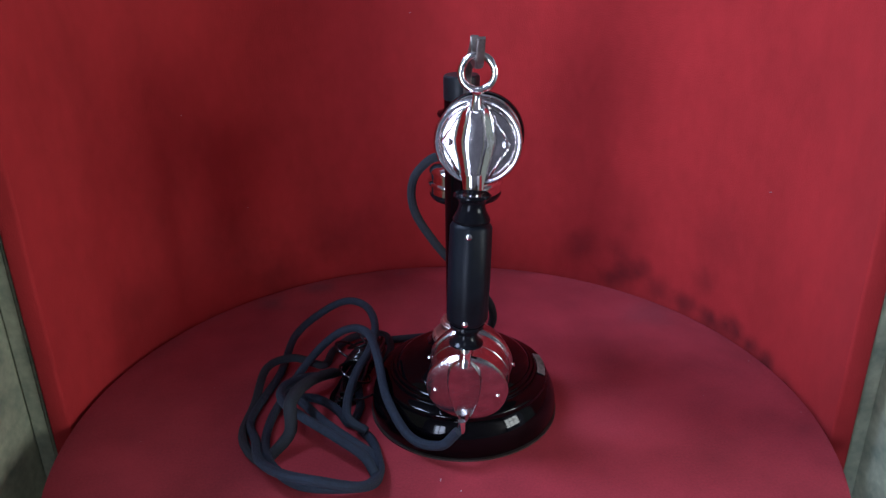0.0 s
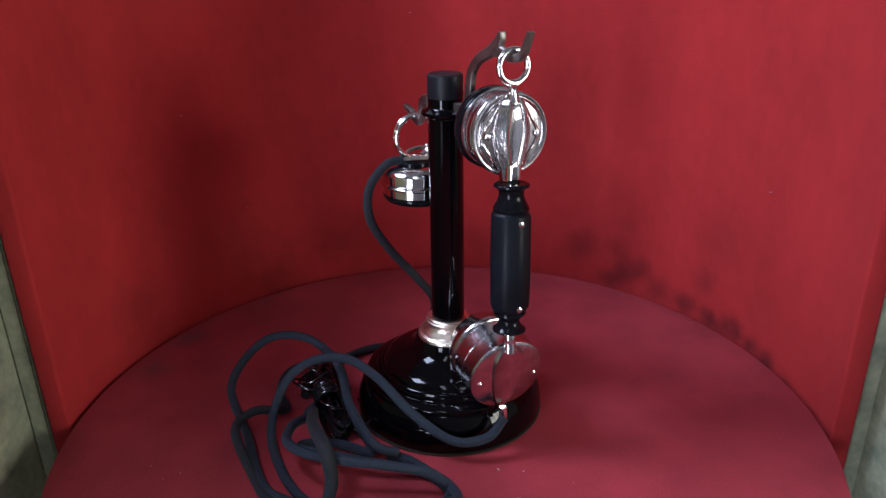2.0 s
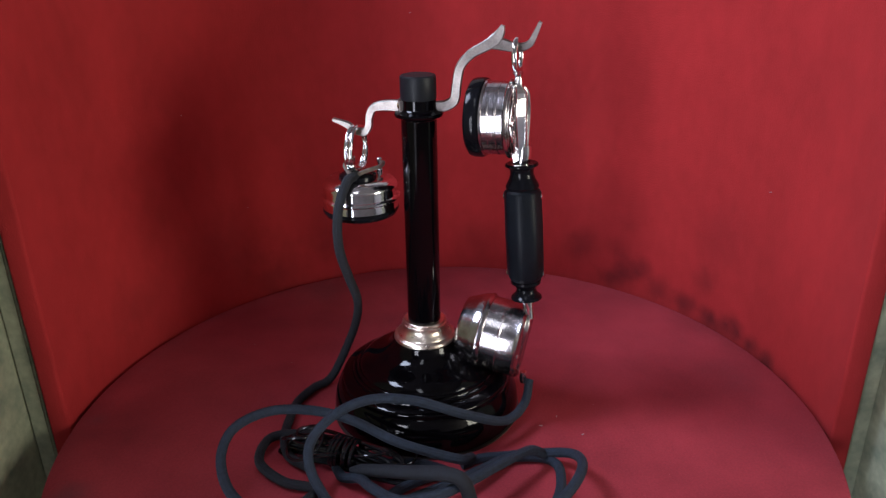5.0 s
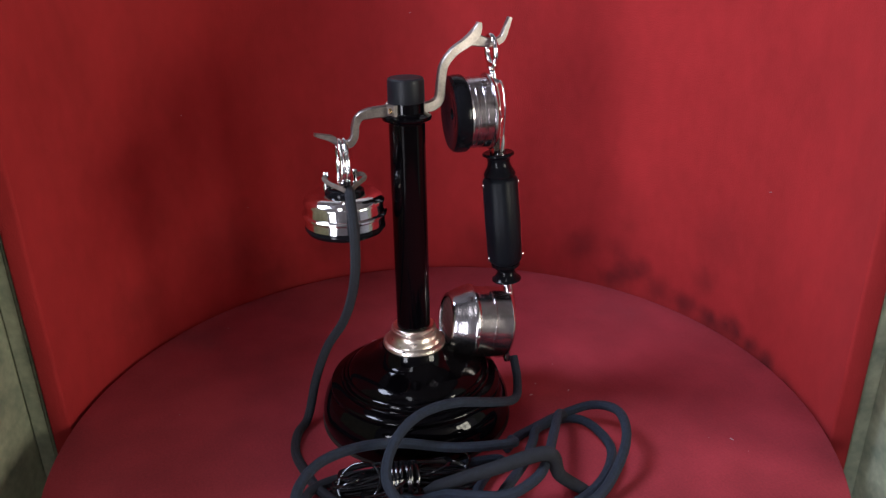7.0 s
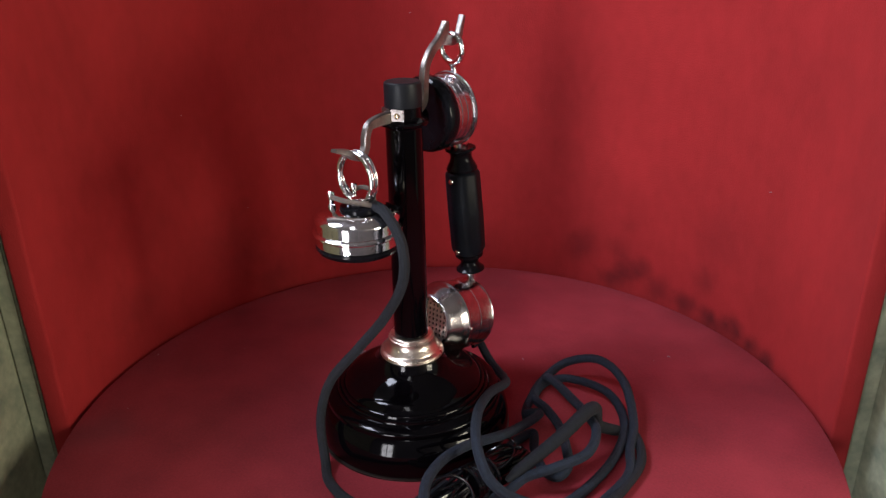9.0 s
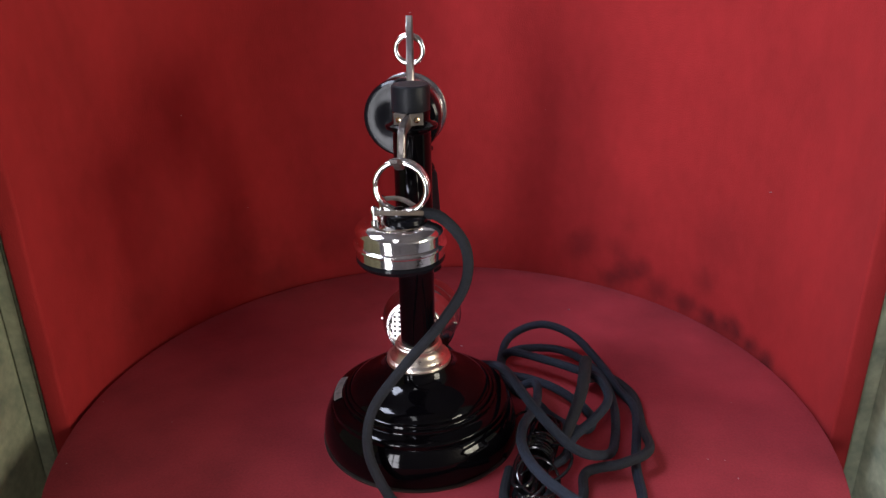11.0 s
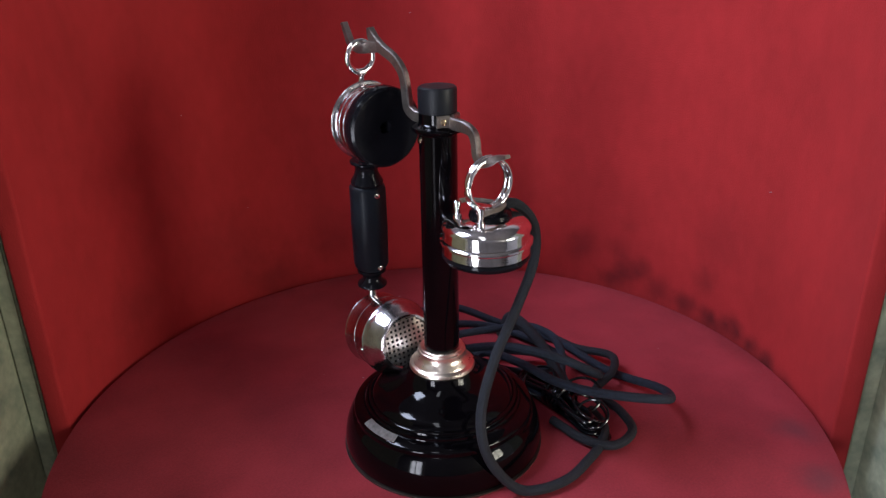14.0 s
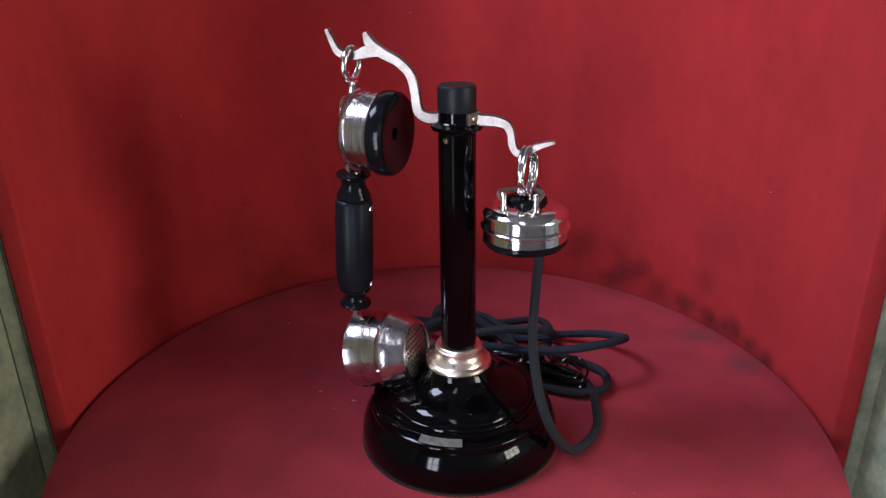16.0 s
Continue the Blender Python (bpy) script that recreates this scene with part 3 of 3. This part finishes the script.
# ---- watch receiver ----
def watch_receiver(m):
    """Its space: the middle of the drum's foot plane at the origin."""
    ob = thing("watch_receiver", "round nickel second receiver hanging by a ring from the rear hook", "earpiece", m)
    part("case", lathe([(0, 0.0320), (0.0106, 0.0320), (0.0211, 0.0316), (0.0258, 0.0304), (0.0287, 0.0285), (0.0300, 0.0268), (0.0306, 0.0258), (0.0306, 0.0250), (0.0298, 0.0246), (0.0298, 0.0240),
                        (0.0300, 0.0180), (0.0308, 0.0176), (0.0320, 0.0165), (0.0320, 0.0152), (0.0310, 0.0142), (0.0304, 0.0138), (0.0304, 0.0080), (0.0285, 0.0075), (0, 0.0075)], 96), CHROME, ob, "banded nickel-plated drum")
    part("ear_cap", lathe([(0.0291, 0.0078), (0.0304, 0.0072), (0.0306, 0.0050), (0.0290, 0.0022), (0.0258, 0.0005), (0.0211, 0.0), (0.0106, 0.003), (0.0042, 0.004), (0, 0.004)], 80), EBONITE, ob, "glossy black ear cap")
    turns = []
    q = Vector((0.12, 1, 0)).to_track_quat("Z", "Y").to_matrix()
    for k in range(96):
        a = 4 * math.pi * k / 96
        turns.append(Vector((-0.0019, 0, 0.0545)) + q @ Vector((0.0176 * math.cos(a), 0.0176 * math.sin(a), 0.0019 * math.copysign(abs(math.cos(a / 2)) ** 0.35, math.cos(a / 2)))))
    part("hanging_ring", tube(turns, 0.0021, 12, True), CHROME, ob, "doubled nickel split ring")
    part("ring_lug", lathe([(0, 0.032), (0.0075, 0.032), (0.0070, 0.0350), (0.0045, 0.0362), (0.0040, 0.0395), (0, 0.0400)], 24), CHROME, ob)
    part("cord_boss", lathe([(0, 0.0315), (0.0150, 0.0318), (0.0145, 0.0345), (0.0120, 0.0360), (0, 0.0362)], 32, m=pose(-0.004, 0.0, 0)), EBONITE, ob, "black cord grommet")
    for x, y in ((0.0152, 0.0090), (0.0142, -0.0135)):
        p = part("terminal", lathe([(0, 0.0300), (0.0030, 0.0300), (0.0030, 0.0340), (0.0019, 0.0345), (0.0019, 0.0395), (0.0027, 0.0400), (0.0027, 0.0430), (0.0016, 0.0440), (0, 0.0440)], 20, m=pose(x, y, 0)), CHROME, ob, "small terminal post")
    for y0, y1 in ((0.0090, 0.006), (-0.0135, -0.007)):
        part("lead_wire", tube(smooth_path([(0.0150, y0, 0.0385), (0.010, y0 * 1.3, 0.0405), (0.000, y0 * 1.25, 0.0400), (-0.010, y1, 0.0385), (-0.016, y1 * 0.3, 0.0370)], 8), 0.0018, 8), LEAD, ob, "cloth-covered lead")
    return ob


WATCH_AT = PHONE_AT @ pose(0.0043, 0.0507, 0.1738)
watch = watch_receiver(WATCH_AT)

# ---- cords, in millimetres from the column's foot ----
def cord_run(points):
    return smooth_path([(x / 1000, y / 1000, z / 1000) for x, y, z in points], 22)


CORD_R = 0.0037
handset_cord = thing("handset_cord", "dark blue-grey braided cloth cord in loose coils on the velvet", "cord", PHONE_AT.copy())
part("cord_run", tube(cord_run([(-7, -90, 36), (-21, -87, 21), (-44, -73, 19), (-63, -44, 35), (-73, -5, 51), (-83, 28, 55), (-99, 53, 48), (-119, 65, 34), (-139, 54, 19), (-156, 25, 5), (-164, -34, 5), (-155, -82, 8), (-126, -115, 10), (-88, -119, 9), (-69, -107, 5), (-72, -80, 5), (-92, -64, 10), (-115, -44, 13), (-134, -20, 13), (-142, -6, 10), (-138, 4, 6), (-124, 0, 5), (-108, -16, 5), (-96, -34, 5), (-90, -12, 5), (-93, 10, 5), (-97, 34, 5)]), CORD_R, 10, ribs=0.05), CORD, handset_cord)
part("cord_coil", tube(cord_run([(-81, -51, 9), (-97, -42, 19), (-95, 2, 27), (-83, 43, 35), (-82, 76, 40), (-93, 107, 43), (-115, 127, 39), (-141, 125, 27), (-164, 100, 15), (-170, 45, 5), (-181, -24, 5), (-170, -58, 7), (-160, -88, 11), (-136, -120, 24), (-106, -134, 28), (-77, -128, 18), (-67, -102, 8), (-70, -78, 5), (-76, -58, 5), (-86, -44, 5)]), CORD_R, 10, ribs=0.05), CORD, handset_cord)
part("cord_loop", tube(cord_run([(-69, -106, 9), (-79, -95, 19), (-105, -75, 24), (-131, -55, 27), (-150, -36, 29), (-155, -11, 26), (-142, 11, 22), (-124, 26, 14), (-116, 42, 7), (-102, 52, 5)]), CORD_R, 10, ribs=0.05), CORD, handset_cord)
receiver_cord = thing("receiver_cord", "black braided cloth cord hanging from the second receiver to the velvet", "cord", PHONE_AT.copy())
part("cord_run", tube(cord_run([(-8, 49, 210), (-24, 53, 208), (-40, 56, 189), (-40, 57, 161), (-22, 57, 129), (4, 59, 96), (27, 68, 64), (30, 79, 35), (15, 92, 8), (0, 104, 5), (-24, 111, 5), (-49, 109, 5), (-74, 104, 5), (-96, 92, 5), (-108, 70, 5)]), CORD_R, 10, ribs=0.05), CORD_DARK, receiver_cord)
part("cord_coil", tube(cord_run([(-73, 56, 5), (-69, 91, 6), (-79, 114, 7), (-107, 112, 6), (-125, 86, 5), (-131, 58, 6), (-158, 57, 15), (-180, 40, 15), (-183, -3, 5), (-183, -48, 5), (-167, -77, 5), (-155, -77, 5), (-141, -60, 16)]), CORD_R, 10, ribs=0.05), CORD_DARK, receiver_cord)
part("sleeve", tube(cord_run([(-155, -77, 5), (-141, -60, 16), (-140, -49, 38), (-132, -9, 31), (-114, 36, 13)]), lambda s: (0.0042 + 0.0010 * math.sin(math.pi * s)) * min(1, 0.45 + 12 * min(s, 1 - s)), 14, ribs=0.04), CORD_DARK, receiver_cord, "thicker cloth sleeve")


def wire_bundle(m):
    """Thin wire folded into long loops and bound round the middle; its length along y."""
    ob = thing("wire_bundle", "bundle of glossy black thin wire tied beside the base", "wire", m)
    rnd = random.Random(5)
    for k in range(10):
        w, l = rnd.uniform(0.005, 0.013), rnd.uniform(0.040, 0.056)
        cx, cz, tip = rnd.uniform(-0.006, 0.006), 0.0035 + 0.0019 * k, rnd.uniform(-0.004, 0.005)
        pts = []
        for j in range(14):
            a = 2 * math.pi * j / 14
            pinch = 0.35 + 0.65 * abs(math.sin(a)) ** 1.5
            pts.append((cx + w * math.cos(a) * pinch + rnd.uniform(-0.0012, 0.0012), l * math.sin(a) + rnd.uniform(-0.002, 0.002),
                        max(0.002, cz * (1 - 0.35 * abs(math.sin(a))) + tip * max(0, math.sin(a)))))
        part("wire_loop", tube(smooth_path(pts, 5, True), 0.0016, 8, True), WIRE, ob)
    for x, y, r, tilt in ((-0.012, 0.014, 0.017, 0.5), (-0.006, 0.032, 0.016, -0.4), (0.004, -0.022, 0.015, 0.45), (-0.002, 0.040, 0.013, 0.6)):
        part("loose_turn", tube(ring_path((x, y, 0.017), r, (tilt, 0.3, 1), 36), 0.0012, 8, True), WIRE, ob)
    for k in range(6):
        y = -0.010 + 0.0036 * k
        part("binding_turn", tube(ring_path((0, y, 0.0125), 0.0115, (rnd.uniform(-0.15, 0.15), 1, 0), 24, 1.0), 0.0017, 8, True), WIRE, ob)
    part("loose_end", tube(smooth_path([(0.004, -0.035, 0.004), (0.014, -0.052, 0.010), (0.026, -0.046, 0.012), (0.030, -0.020, 0.006), (0.026, 0.0, 0.003)], 8), 0.0011, 6), WIRE, ob)
    return ob


bundle = wire_bundle(PHONE_AT @ pose(-0.0955, 0.046, 0.0005, 0, 0, -14))
more = [handset_cord, receiver_cord, bundle]

# lint on the velvet
def lint(name, places, label, seed):
    rnd = random.Random(seed)
    bm = bmesh.new()
    for x, y, z, r in places:
        a, tilt = rnd.uniform(0, 6.28), rnd.uniform(-0.4, 0.4)
        l = Vector((math.cos(a), math.sin(a), tilt)) * r
        c = Vector((x, y, z))
        tube([c - l, c - l * 0.3 + Vector((0, 0, r * 0.3)), c + l * 0.4, c + l + Vector((0, 0, r * 0.2))], r * 0.32, 6, bm=bm)
    return solo(name, bm, LINT, label, "lint", "stuff")


LINT = material("pale_lint", (0.42, 0.32, 0.32), 0.9)
rl = random.Random(11)
spots = [(-0.003, -0.0835, 0.0004, 0.0013), (-0.010, -0.118, 0.0004, 0.0014), (-0.124, -0.202, 0.0004, 0.0015), (0.012, -0.096, 0.0004, 0.0008)]
for k in range(14):
    a, r = rl.uniform(0, 6.28), DISC_R * 0.97 * math.sqrt(rl.uniform(0.1, 1))
    spots.append((r * math.cos(a), r * math.sin(a), 0.0004, rl.uniform(0.0003, 0.0006)))
disc_lint = lint("lint", spots, "scattered pale lint on the velvet turntable", 3)
lint("lint", [(-0.2525, 0.192, 0.222, 0.0010), (-0.029, 0.3160, 0.304, 0.0010), (0.300, 0.1032, 0.162, 0.0014), (-0.21, 0.236, 0.11, 0.0006), (0.12, 0.293, 0.2, 0.0006)], "few pale lint specks on the velvet screen", 4)
more.append(disc_lint)


def motions():
    times = [k * 0.5 for k in range(33)]
    for ob in movers:
        base = places[ob.name]
        walk(ob, [(t, turn(t) @ base) for t in times])


movers = [disc, phone, receiver, watch] + more
places = {ob.name: ob.matrix_basis.copy() for ob in movers}
motions()
